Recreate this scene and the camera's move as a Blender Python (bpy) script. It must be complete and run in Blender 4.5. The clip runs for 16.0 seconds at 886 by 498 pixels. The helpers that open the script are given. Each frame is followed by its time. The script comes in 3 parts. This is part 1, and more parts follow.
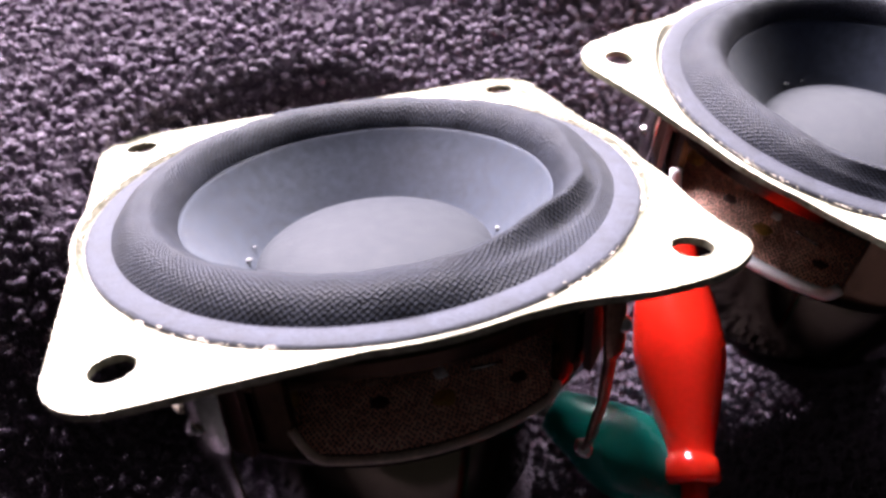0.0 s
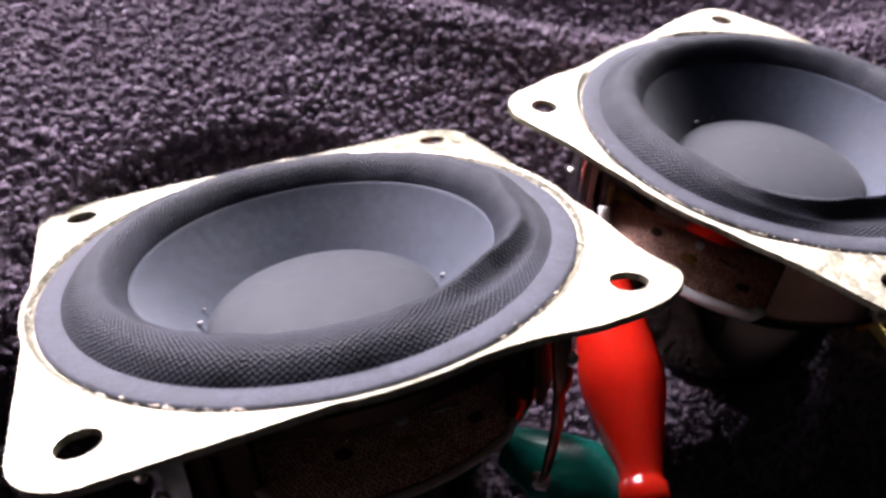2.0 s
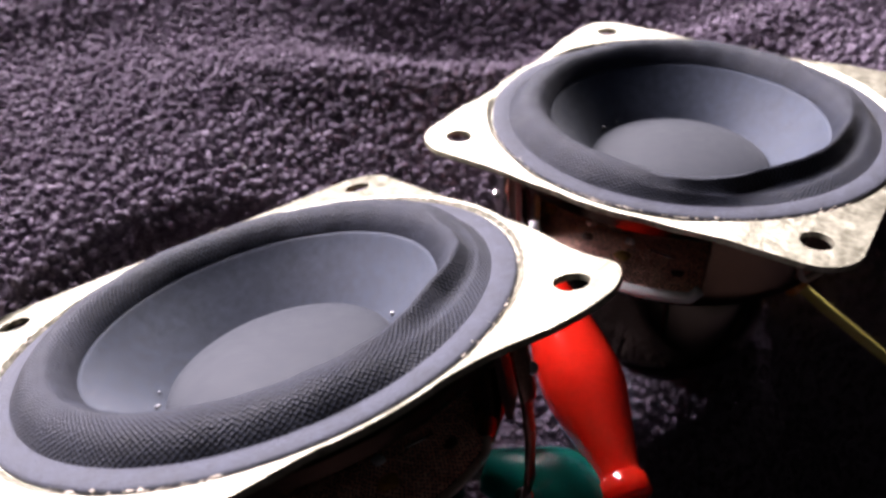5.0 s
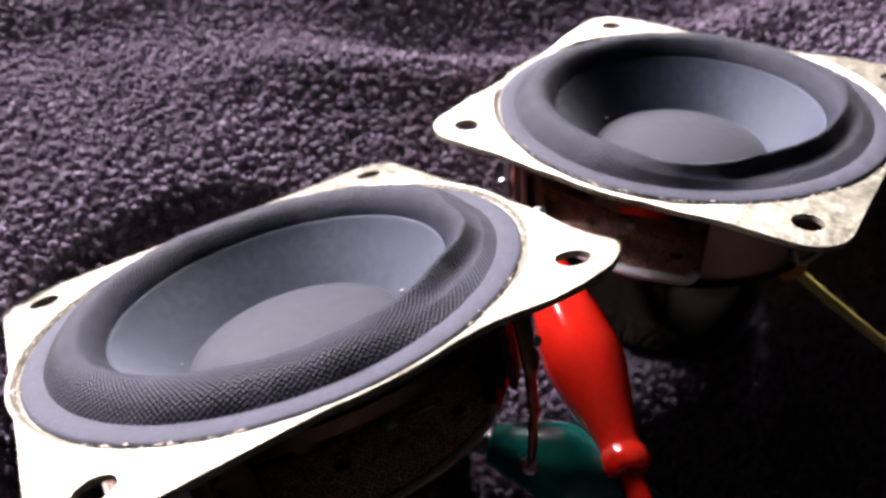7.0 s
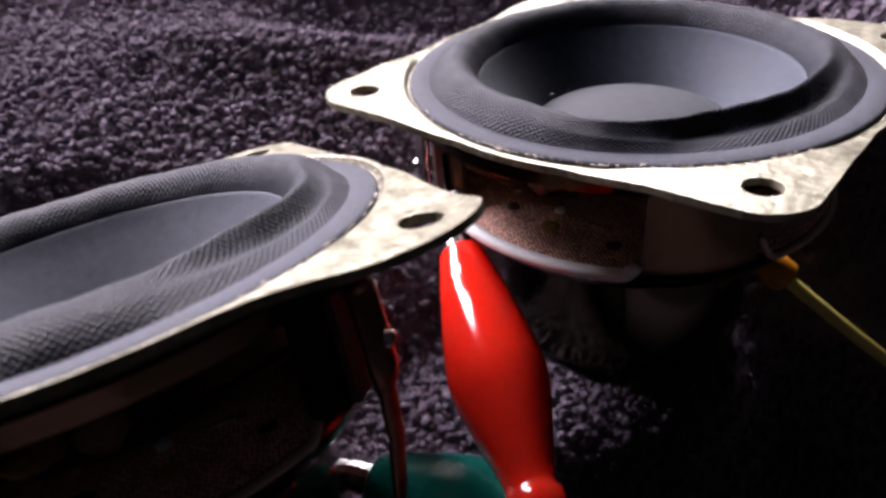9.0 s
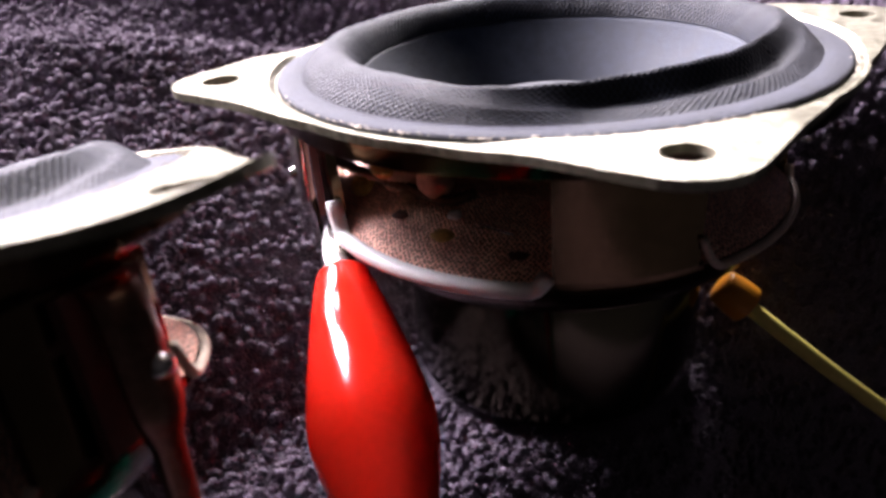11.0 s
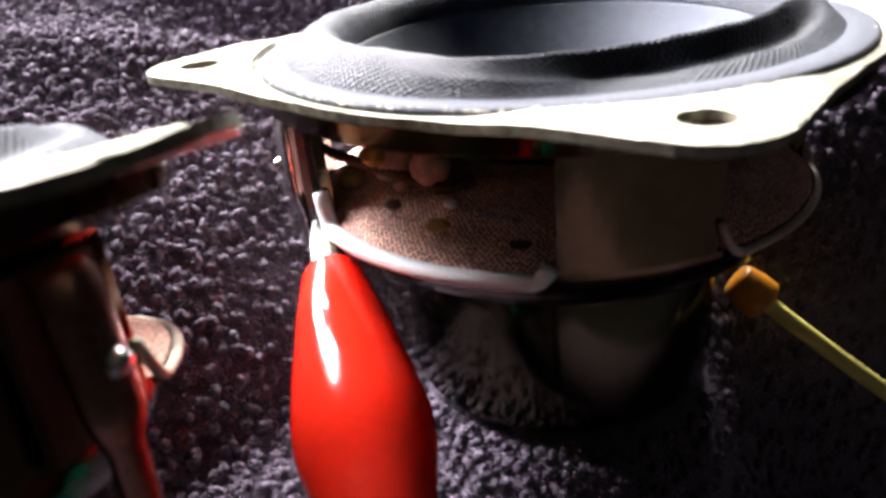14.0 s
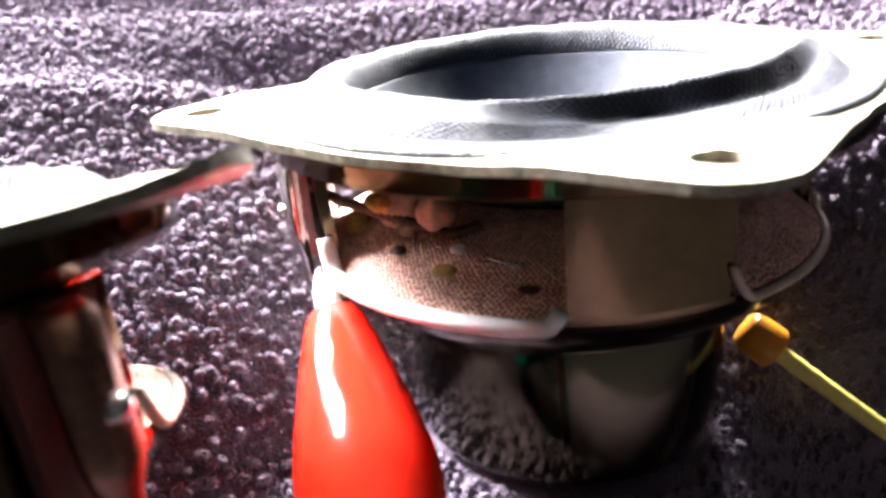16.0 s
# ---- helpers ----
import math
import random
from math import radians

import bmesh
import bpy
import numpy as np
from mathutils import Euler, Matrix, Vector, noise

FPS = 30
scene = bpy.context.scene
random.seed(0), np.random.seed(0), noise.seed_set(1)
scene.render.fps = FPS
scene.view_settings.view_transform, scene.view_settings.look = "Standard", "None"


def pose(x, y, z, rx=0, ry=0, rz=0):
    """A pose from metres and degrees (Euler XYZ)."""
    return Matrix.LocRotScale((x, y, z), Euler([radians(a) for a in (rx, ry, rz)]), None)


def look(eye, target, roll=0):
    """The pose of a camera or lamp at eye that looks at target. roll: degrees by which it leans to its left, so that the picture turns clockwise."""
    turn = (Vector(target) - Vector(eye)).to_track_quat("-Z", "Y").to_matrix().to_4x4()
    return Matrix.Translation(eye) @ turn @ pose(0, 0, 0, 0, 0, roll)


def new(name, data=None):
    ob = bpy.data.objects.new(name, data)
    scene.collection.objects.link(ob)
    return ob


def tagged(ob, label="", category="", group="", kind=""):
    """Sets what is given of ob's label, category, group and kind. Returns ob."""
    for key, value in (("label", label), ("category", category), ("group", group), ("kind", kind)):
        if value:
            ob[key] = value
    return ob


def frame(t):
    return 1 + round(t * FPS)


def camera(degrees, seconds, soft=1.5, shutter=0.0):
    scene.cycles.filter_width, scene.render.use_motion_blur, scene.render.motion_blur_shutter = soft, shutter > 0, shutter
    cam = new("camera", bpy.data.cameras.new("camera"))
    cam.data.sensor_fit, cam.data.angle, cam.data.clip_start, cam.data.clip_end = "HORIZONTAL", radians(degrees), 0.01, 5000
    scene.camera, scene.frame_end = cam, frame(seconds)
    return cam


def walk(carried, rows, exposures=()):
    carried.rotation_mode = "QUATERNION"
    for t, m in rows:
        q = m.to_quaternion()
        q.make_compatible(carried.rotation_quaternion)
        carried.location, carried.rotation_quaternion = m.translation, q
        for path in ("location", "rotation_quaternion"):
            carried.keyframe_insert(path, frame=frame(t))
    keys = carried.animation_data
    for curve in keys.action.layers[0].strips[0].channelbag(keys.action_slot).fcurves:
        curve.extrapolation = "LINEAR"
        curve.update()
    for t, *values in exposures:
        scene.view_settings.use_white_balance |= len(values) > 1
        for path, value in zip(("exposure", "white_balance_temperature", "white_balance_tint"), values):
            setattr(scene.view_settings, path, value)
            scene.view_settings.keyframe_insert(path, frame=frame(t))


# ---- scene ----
U = 0.0007  # metres in one drawing unit; both drivers are drawn 75 units wide, a nominal 52 mm

cam = camera(60.57, 16.0, soft=3.0)
cam.data.dof.use_dof, cam.data.dof.focus_distance, cam.data.dof.aperture_fstop = True, 105 * U, 45.0
ROWS = [  # seconds, place in drawing units, turn in degrees
    (0.0, 39.29, -126.54, 109.82, 46.90, -2.57, 52.08),
    (0.5, 38.29, -128.14, 110.13, 45.58, -3.46, 50.70),
    (1.0, 39.58, -129.29, 111.85, 47.18, -3.90, 49.76),
    (1.5, 41.44, -131.54, 113.92, 49.13, -4.98, 48.21),
    (2.0, 39.45, -129.91, 113.00, 50.40, -3.14, 45.63),
    (2.5, 40.96, -131.81, 113.17, 52.61, 1.14, 38.65),
    (3.0, 41.43, -131.96, 113.35, 53.37, 1.85, 35.39),
    (3.5, 41.26, -131.39, 112.40, 53.77, 1.13, 34.48),
    (4.0, 40.61, -132.01, 112.37, 53.98, 1.44, 34.71),
    (6.5, 42.29, -135.84, 112.99, 54.21, 2.48, 35.95),
    (7.0, 44.39, -137.95, 113.35, 54.21, 2.37, 35.96),
    (7.5, 48.77, -137.49, 110.58, 54.26, 2.88, 37.05),
    (8.0, 52.68, -139.32, 103.86, 54.54, 2.62, 38.47),
    (8.5, 54.08, -131.34, 99.96, 56.01, 3.42, 39.77),
    (9.0, 52.43, -111.09, 89.81, 57.79, 3.72, 38.68),
    (9.5, 53.42, -96.75, 80.30, 60.24, 3.61, 38.73),
    (12.0, 52.09, -88.96, 70.03, 63.42, 4.69, 36.63),
    (12.5, 52.51, -88.21, 69.81, 63.47, 4.66, 36.76),
    (13.0, 52.32, -88.66, 69.76, 64.06, 4.34, 36.61),
    (13.5, 51.27, -87.98, 68.95, 63.22, 4.47, 36.55),
    (14.0, 49.71, -86.16, 65.50, 64.13, 4.86, 37.08),
    (14.5, 48.84, -85.63, 63.90, 67.07, 4.88, 37.23),
    (15.0, 48.73, -85.65, 63.78, 68.52, 4.61, 36.90),
    (15.5, 48.22, -86.30, 64.14, 68.98, 4.37, 36.68),
    (16.0, 48.30, -86.23, 64.19, 68.23, 4.91, 36.81),
]

EXPOSURES = [(t, stops, 6500, 18 if t < 14 else 5) for t, stops in ((0.0, 0.95), (0.5, 0.75), (1.0, 0.57), (1.5, 0.42), (2.0, 0.28), (4.0, 0.22), (7.5, 0.22), (8.0, 0.31), (8.5, 0.17), (9.0, -0.23), (9.5, -0.08), (12.0, 0.7), (13.0, 0.88), (13.5, 1.06), (14.0, 1.12), (14.5, 1.74), (15.0, 2.58), (16.0, 2.76))]
walk(cam, [(t, pose(x * U, y * U, z * U, rx, ry, rz)) for t, x, y, z, rx, ry, rz in ROWS], EXPOSURES)

# ---- light ----
world = bpy.data.worlds.new("room_dusk")
scene.world = world
world.use_nodes = True
world.node_tree.nodes["Background"].inputs[0].default_value = (0.75, 0.82, 1.0, 1)
world.node_tree.nodes["Background"].inputs[1].default_value = 0.008

# The room's axes are turned so that its window wall stands at 156 degrees from the x axis.
ROOM_TURN = Matrix.Rotation(radians(-24), 4, "Z")
BACK_WINDOW = (-0.8, 0.50, 0.80, 0.50, 0.44)  # middle x, y, z, width, height, in the room's axes
FRONT_WINDOW = (-0.8, -0.29, 0.68, 0.64, 0.56)


def window_lamp(name, spot, aim, power, colour):
    lamp = bpy.data.lights.new(name, "AREA")
    lamp.shape, lamp.size, lamp.size_y = "RECTANGLE", spot[3], spot[4]
    lamp.energy, lamp.color = power, colour
    ob = new(name, lamp)
    ob.matrix_world = ROOM_TURN @ look(spot[:3], aim)
    return ob


window_lamp("daylight_back", BACK_WINDOW, (0, 0, 0.02), 34.0, (1.0, 0.96, 1.0))
window_lamp("daylight_front", FRONT_WINDOW, (0, 0, 0.02), 76.0, (1.0, 0.94, 1.03))


# ---- materials ----
def material(name, colour, rough=0.5, metal=0.0, spread=0.25, scale=400.0, fine=3000.0, bump=0.1, sheen=0.0, coat=0.0, island=0.0, gap=0.45, tint=None, depth=0.0002, net=0.0, gloss=0.5, jitter=0.25):
    """A surface with blotches (scale, per metre), grain (fine) and relief; tint: the blotches' second colour."""
    m = bpy.data.materials.new(name)
    m.use_nodes = True
    n, l = m.node_tree.nodes, m.node_tree.links
    b = n["Principled BSDF"]
    co = n.new("ShaderNodeTexCoord")
    big, small = n.new("ShaderNodeTexNoise"), n.new("ShaderNodeTexNoise")
    for node, s, d in ((big, scale, 4.0), (small, fine, 6.0)):
        node.inputs["Scale"].default_value, node.inputs["Detail"].default_value = s, d
        l.new(co.outputs["Object"], node.inputs["Vector"])
    ramp = n.new("ShaderNodeValToRGB")
    second = tint or tuple(min(1.0, c * (1 + spread)) for c in colour)
    ramp.color_ramp.elements[0].position, ramp.color_ramp.elements[1].position = 0.35, 0.68
    ramp.color_ramp.elements[0].color = (*[c * (1 - spread) for c in colour], 1)
    ramp.color_ramp.elements[1].color = (*second, 1)
    add = n.new("ShaderNodeMath")
    add.operation = "MULTIPLY_ADD"
    l.new(small.outputs["Fac"], add.inputs[0])
    add.inputs[1].default_value = 0.5
    half = n.new("ShaderNodeMath")
    half.operation = "MULTIPLY"
    half.inputs[1].default_value = 0.5
    l.new(big.outputs["Fac"], half.inputs[0])
    l.new(half.outputs[0], add.inputs[2])
    l.new(add.outputs[0], ramp.inputs["Fac"])
    shade = ramp.outputs["Color"]
    if island:
        geo, vary, mul = n.new("ShaderNodeNewGeometry"), n.new("ShaderNodeMapRange"), n.new("ShaderNodeMix")
        vary.inputs["To Min"].default_value, vary.inputs["To Max"].default_value = 1 - island, 1 + island
        l.new(geo.outputs["Random Per Island"], vary.inputs["Value"])
        mul.data_type, mul.blend_type = "RGBA", "MULTIPLY"
        mul.inputs["Factor"].default_value = 1.0
        l.new(shade, mul.inputs["A"])
        l.new(vary.outputs["Result"], mul.inputs["B"])
        shade = mul.outputs["Result"]
    l.new(shade, b.inputs["Base Color"])
    span = n.new("ShaderNodeMapRange")
    span.inputs["To Min"].default_value, span.inputs["To Max"].default_value = max(0.03, rough - 0.1), min(1.0, rough + 0.15)
    l.new(big.outputs["Fac"], span.inputs["Value"])
    l.new(span.outputs["Result"], b.inputs["Roughness"])
    b.inputs["Metallic"].default_value = metal
    b.inputs["Specular IOR Level"].default_value = gloss
    b.inputs["Sheen Weight"].default_value = sheen
    b.inputs["Sheen Roughness"].default_value = 0.45
    b.inputs["Coat Weight"].default_value = coat
    b.inputs["Coat Roughness"].default_value = 0.08
    relief = n.new("ShaderNodeBump")
    relief.inputs["Strength"].default_value, relief.inputs["Distance"].default_value = bump, depth
    source = small.outputs["Fac"]
    if net:  # an open mesh: dark openings between pale threads
        uv, cells = n.new("ShaderNodeUVMap"), n.new("ShaderNodeTexVoronoi")
        uv.uv_map = "thread"
        cells.voronoi_dimensions = "2D"
        cells.inputs["Scale"].default_value, cells.inputs["Randomness"].default_value = net, jitter
        slant = n.new("ShaderNodeVectorRotate")  # the threads run aslant
        slant.rotation_type = "Z_AXIS"
        slant.inputs["Angle"].default_value = 0.7
        l.new(uv.outputs["UV"], slant.inputs["Vector"])
        l.new(slant.outputs["Vector"], cells.inputs["Vector"])
        holes, tone = n.new("ShaderNodeMapRange"), n.new("ShaderNodeMix")
        holes.inputs["From Min"].default_value, holes.inputs["From Max"].default_value = 0.2, 0.5
        holes.inputs["To Min"].default_value, holes.inputs["To Max"].default_value = gap, 2.1
        l.new(cells.outputs["Distance"], holes.inputs["Value"])
        tone.data_type, tone.blend_type = "RGBA", "MULTIPLY"
        tone.inputs["Factor"].default_value = 1.0
        l.new(shade, tone.inputs["A"])
        l.new(holes.outputs["Result"], tone.inputs["B"])
        l.new(tone.outputs["Result"], b.inputs["Base Color"])
        source = cells.outputs["Distance"]
    l.new(source, relief.inputs["Height"])
    l.new(relief.outputs["Normal"], b.inputs["Normal"])
    return m


ZINC = material("zinc_plate", (0.20, 0.187, 0.125), 0.34, 0.6, 0.35, 700, 1500, 0.55, tint=(0.37, 0.35, 0.262))
# One cut edge in two colours: painted-in light (white) and shade (tan).
CUT = material("lit_edge_white", (0.97, 0.96, 0.95), 0.35, 0.0, 0.1, 500, 3000, 0.2)
SHADED_CUT = material("shaded_cut_edge", (0.66, 0.54, 0.43), 0.4, 0.1, 0.25, 500, 3000, 0.2)
# Same zinc as the plate, colour darkened in place of dark reflections.
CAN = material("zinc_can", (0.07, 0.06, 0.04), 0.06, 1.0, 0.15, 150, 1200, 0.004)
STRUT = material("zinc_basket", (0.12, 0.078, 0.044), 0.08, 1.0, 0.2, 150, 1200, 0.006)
TINNED = material("tinned_brass", (0.72, 0.68, 0.66), 0.2, 1.0, 0.2, 500, 2500, 0.1)
# The same tinned lug, browned for the dark surroundings it would mirror.
SHADED_TIN = material("shaded_tinned_brass", (0.24, 0.13, 0.095), 0.3, 1.0, 0.3, 500, 2500, 0.1)
GASKET = material("grey_foam", (0.029, 0.031, 0.041), 0.7, 0, 0.45, 700, 4500, 0.5, sheen=0.05, gloss=0.2)
CLOTH = material("black_cloth", (0.0062, 0.0074, 0.0118), 0.5, 0, 0.4, 300, 4000, 0.7, sheen=0.05, net=330.0, gap=0.04, depth=0.0002, gloss=0.12)
PAPER = material("black_paper", (0.018, 0.0245, 0.039), 0.56, 0, 0.45, 900, 9000, 0.45, sheen=0.15, gloss=0.2)
SPIDER = material("brown_spider_cloth", (0.56, 0.25, 0.18), 0.7, 0, 0.35, 600, 3200, 0.7, tint=(0.80, 0.50, 0.39), depth=0.0004, net=400.0, gap=0.3, jitter=0.4)
CAPCLOTH = material("black_cap_cloth", (0.0095, 0.0115, 0.0165), 0.62, 0, 0.12, 700, 7000, 0.4, sheen=0.05, gloss=0.2)
FORMER = material("amber_former", (0.45, 0.20, 0.05), 0.35, 0, 0.3, 300, 2000, 0.1)
LUMP = material("tan_glue", (0.46, 0.25, 0.17), 0.45, 0, 0.3, 600, 2000, 0.2)
CRUST = material("glue_crust", (0.36, 0.31, 0.24), 0.6, 0, 0.5, 900, 4000, 0.3, island=0.4)
BEAD = material("clear_glue", (0.05, 0.05, 0.055), 0.5, 0, 0.2, 900, 4000, 0.1, coat=0.15)
SOLDER = material("bright_solder", (0.78, 0.76, 0.74), 0.12, 1.0, 0.1, 600, 2000, 0.15)
GLUE = material("amber_glue", (0.50, 0.27, 0.06), 0.5, 0, 0.4, 900, 3000, 0.3)
BRAID = material("dark_braid", (0.11, 0.055, 0.03), 0.3, 0.6, 0.5, 1500, 6000, 0.8)
BOARD = material("brown_phenolic", (0.09, 0.035, 0.025), 0.5, 0, 0.3, 300, 2000, 0.1)
RED = material("red_vinyl", (0.88, 0.024, 0.010), 0.10, 0, 0.08, 150, 1500, 0.008, coat=0.3)
TEAL = material("teal_vinyl", (0.0, 0.25, 0.20), 0.25, 0, 0.1, 150, 1500, 0.03)
YELLOW = material("yellow_vinyl", (0.92, 0.76, 0.20), 0.32, 0, 0.1, 150, 1500, 0.03)
ORANGE = material("orange_vinyl", (0.75, 0.28, 0.02), 0.3, 0, 0.1, 150, 1500, 0.03)
STEEL = material("plated_steel", (0.75, 0.74, 0.72), 0.2, 1.0, 0.1, 300, 2000, 0.05)
FLEECE = material("black_fleece", (0.082, 0.056, 0.090), 0.95, 0, 0.35, 300, 3600, 1.0, sheen=0.55, depth=0.0012, island=0.3, gloss=0.2)
LINT = material("pale_lint", (0.6, 0.58, 0.56), 0.8, 0, 0.2, 900, 4000, 0.2)
# Near black so that the unseen room adds little bounce and few reflections.
PLASTER = material("dark_plaster", (0.038, 0.037, 0.036), 0.9, 0, 0.1, 3, 60, 0.1)
FLEECE.node_tree.nodes["Principled BSDF"].inputs["Sheen Tint"].default_value = (1.0, 0.86, 0.99, 1)
soft_red = RED.node_tree.nodes["Principled BSDF"]  # light goes a few millimetres into the vinyl
soft_red.inputs["Subsurface Weight"].default_value = 0.55
soft_red.inputs["Subsurface Radius"].default_value = (1.0, 0.15, 0.1)
soft_red.inputs["Subsurface Scale"].default_value = 0.006


# ---- building ----
def part(name, bm, mat, parent=None, label="", smooth=True):
    me = bpy.data.meshes.new(name)
    bmesh.ops.recalc_face_normals(bm, faces=bm.faces)
    bm.to_mesh(me)
    bm.free()
    for p in me.polygons:
        p.use_smooth = smooth
    me.materials.append(mat)
    ob = new(name, me)
    ob.parent = parent
    if label:
        ob["label"] = label
    return ob


def lathe(profile, seg=96, closed=False, uv=0.0, bend=None):
    """Turns (radius, height) pairs about z. closed: the last pair joins the first. bend(angle, i, r, z) may shift a point."""
    bm = bmesh.new()
    rings = []
    for i, (r, z) in enumerate(profile):
        ring = []
        for k in range(seg):
            a = 2 * math.pi * k / seg
            rr, zz = bend(a, i, r, z) if bend else (r, z)
            ring.append(bm.verts.new((rr * math.cos(a) * U, rr * math.sin(a) * U, zz * U)))
        rings.append(ring)
    layer = bm.loops.layers.uv.new("thread") if uv else None
    pairs = list(zip(range(len(rings)), range(1, len(rings)))) + ([(len(rings) - 1, 0)] if closed else [])
    for i, j in pairs:
        for k in range(seg):
            f = bm.faces.new((rings[i][k], rings[i][(k + 1) % seg], rings[j][(k + 1) % seg], rings[j][k]))
            if uv:
                for lp, (ii, kk) in zip(f.loops, ((i, k), (i, k + 1), (j, k + 1), (j, k))):
                    lp[layer].uv = (kk / seg, ii / len(rings) * uv)
    return bm


def tube(points, radius, seg=10, caps=True):
    """A round cord through points; radius: one number, or one for each point, or (wide, high) pairs."""
    bm = bmesh.new()
    pts = [Vector(p) * U for p in points]
    side = None
    rings = []
    for i, p in enumerate(pts):
        way = (pts[min(i + 1, len(pts) - 1)] - pts[max(i - 1, 0)]).normalized()
        if side is None:
            side = way.cross(Vector((0, 0, 1)))
            side = side.normalized() if side.length > 1e-4 else Vector((1, 0, 0))
        side = (side - way * side.dot(way)).normalized()
        up = side.cross(way)
        r = radius[i] if isinstance(radius, (list, tuple)) else radius
        w, h = r if isinstance(r, tuple) else (r, r)
        rings.append([bm.verts.new(p + side * (w * U * math.cos(2 * math.pi * k / seg)) + up * (h * U * math.sin(2 * math.pi * k / seg))) for k in range(seg)])
    for a, b in zip(rings, rings[1:]):
        for k in range(seg):
            bm.faces.new((a[k], a[(k + 1) % seg], b[(k + 1) % seg], b[k]))
    if caps:
        bm.faces.new(rings[0][::-1])
        bm.faces.new(rings[-1])
    return bm


def glide(points, steps=8):
    """A smooth line through points (Catmull-Rom)."""
    p = [Vector(q) for q in points]
    p = [p[0] * 2 - p[1]] + p + [p[-1] * 2 - p[-2]]
    out = []
    for a, b, c, d in zip(p, p[1:], p[2:], p[3:]):
        for k in range(steps):
            s = k / steps
            out.append(0.5 * (2 * b + (c - a) * s + (2 * a - 5 * b + 4 * c - d) * s * s + (3 * b - a - 3 * c + d) * s ** 3))
    return [tuple(q) for q in out] + [tuple(p[-2])]


def slab(sx, sy, sz, bevel=0.0, at=(0, 0, 0)):
    bm = bmesh.new()
    bmesh.ops.create_cube(bm, size=1.0, matrix=Matrix.Translation(at) @ Matrix.Diagonal((sx, sy, sz, 1)))
    if bevel:
        bmesh.ops.bevel(bm, geom=bm.edges[:], offset=bevel, segments=2, affect="EDGES", profile=0.5)
    return bm


# ---- blanket and room ----
A_BASE = Vector((-17.78, -84.75, -1.68))
A_TURN = (-15.30, -2.22, 69.43)
A_UP = Euler([radians(a) for a in A_TURN]).to_matrix().col[2]


A_LONG = math.hypot(A_BASE.x, A_BASE.y)
A_WAY = (A_BASE.x / A_LONG, A_BASE.y / A_LONG)


def ease(v, lo, hi):
    t = np.clip((v - lo) / (hi - lo), 0, 1)
    return t * t * (3 - 2 * t)


def hollow(x, y):
    """How far a point lies from the line on which both drivers stand, and how much it lies on the side of the rising bank."""
    t = np.clip(x * A_WAY[0] + y * A_WAY[1], 0, A_LONG)
    rx, ry = x - t * A_WAY[0], y - t * A_WAY[1]
    d = np.hypot(rx, ry)
    return d, ease((0.66 * ry - 0.75 * rx) / np.maximum(d, 1e-6), -0.45, 0.3)


def blanket_height(x, y):
    """The lie of the blanket, in drawing units, without its pile: a hollow for the drivers, banked up behind them in soft folds."""
    d, bank = hollow(x, y)
    h = (54 * (1 - np.exp(-np.maximum(0, d - 15) / 40)) + 40 * ease(d, 115, 260)) * bank
    across, along = 0.65 * y - 0.76 * x, 0.65 * x + 0.76 * y
    fold = 4.5 * np.exp(-((across - 52) / 9) ** 2) * ease(along, -110, -75)
    fold -= 8 * np.exp(-((across - 71) / 13) ** 2) * ease(along, -75, -35)
    fold += 6 * np.exp(-((across - 100 - 0.1 * along) / 12) ** 2) - 6 * np.exp(-((across - 128) / 15) ** 2)
    h += fold * ease(d, 42, 60) * bank
    h += 2.2 * np.sin(x / 31 + 0.7) * np.sin(y / 37 + 0.4) * ease(d, 60, 140)
    q = x + 0.45 * np.clip(-y - 20, 0, 200) - 16  # beyond the drivers an added drop away from the windows keeps the fleece dark
    h -= np.minimum(0.75 * (np.sqrt(q * q + 30) + q), 1000) * (1 - bank)
    da = np.hypot(x - A_BASE.x, y - A_BASE.y)
    w = np.exp(-(da / 33.0) ** 4)
    plane = A_BASE.z - (A_UP.x * (x - A_BASE.x) + A_UP.y * (y - A_BASE.y)) / A_UP.z
    h = h * (1 - w) + plane * w
    h = np.minimum(h, plane + 44.5 + 0.12 * np.maximum(0, da - 52) ** 2)  # pressed down by the tilted plate
    db = np.hypot(x, y)
    w = np.exp(-(db / 27.0) ** 6)
    return h * (1 - w) - 0.6


def pile(x, y, cell, seed):
    """Tufts of the fleece: 0 between them, 1 on their tops."""
    i, j = np.floor(x / cell).astype(int), np.floor(y / cell).astype(int)
    best = np.full(x.shape, 9.0)
    tall = np.zeros(x.shape)
    for a in (-1, 0, 1):
        for b in (-1, 0, 1):
            ci, cj = i + a, j + b
            s = np.sin(ci * 127.1 + cj * 311.7 + seed) * 43758.5453
            u = s - np.floor(s)
            s2 = np.sin(ci * 269.5 + cj * 183.3 + seed * 1.7) * 24634.6345
            v = s2 - np.floor(s2)
            d = np.hypot(x / cell - ci - 0.1 - 0.8 * u, y / cell - cj - 0.1 - 0.8 * v)
            near = d < best
            tall = np.where(near, 0.55 + 0.45 * ((u * 7.3 + v * 3.1) % 1.0), tall)
            best = np.minimum(best, d)
    return np.sqrt(np.clip(1 - (best / 0.85) ** 2, 0, 1)) * tall


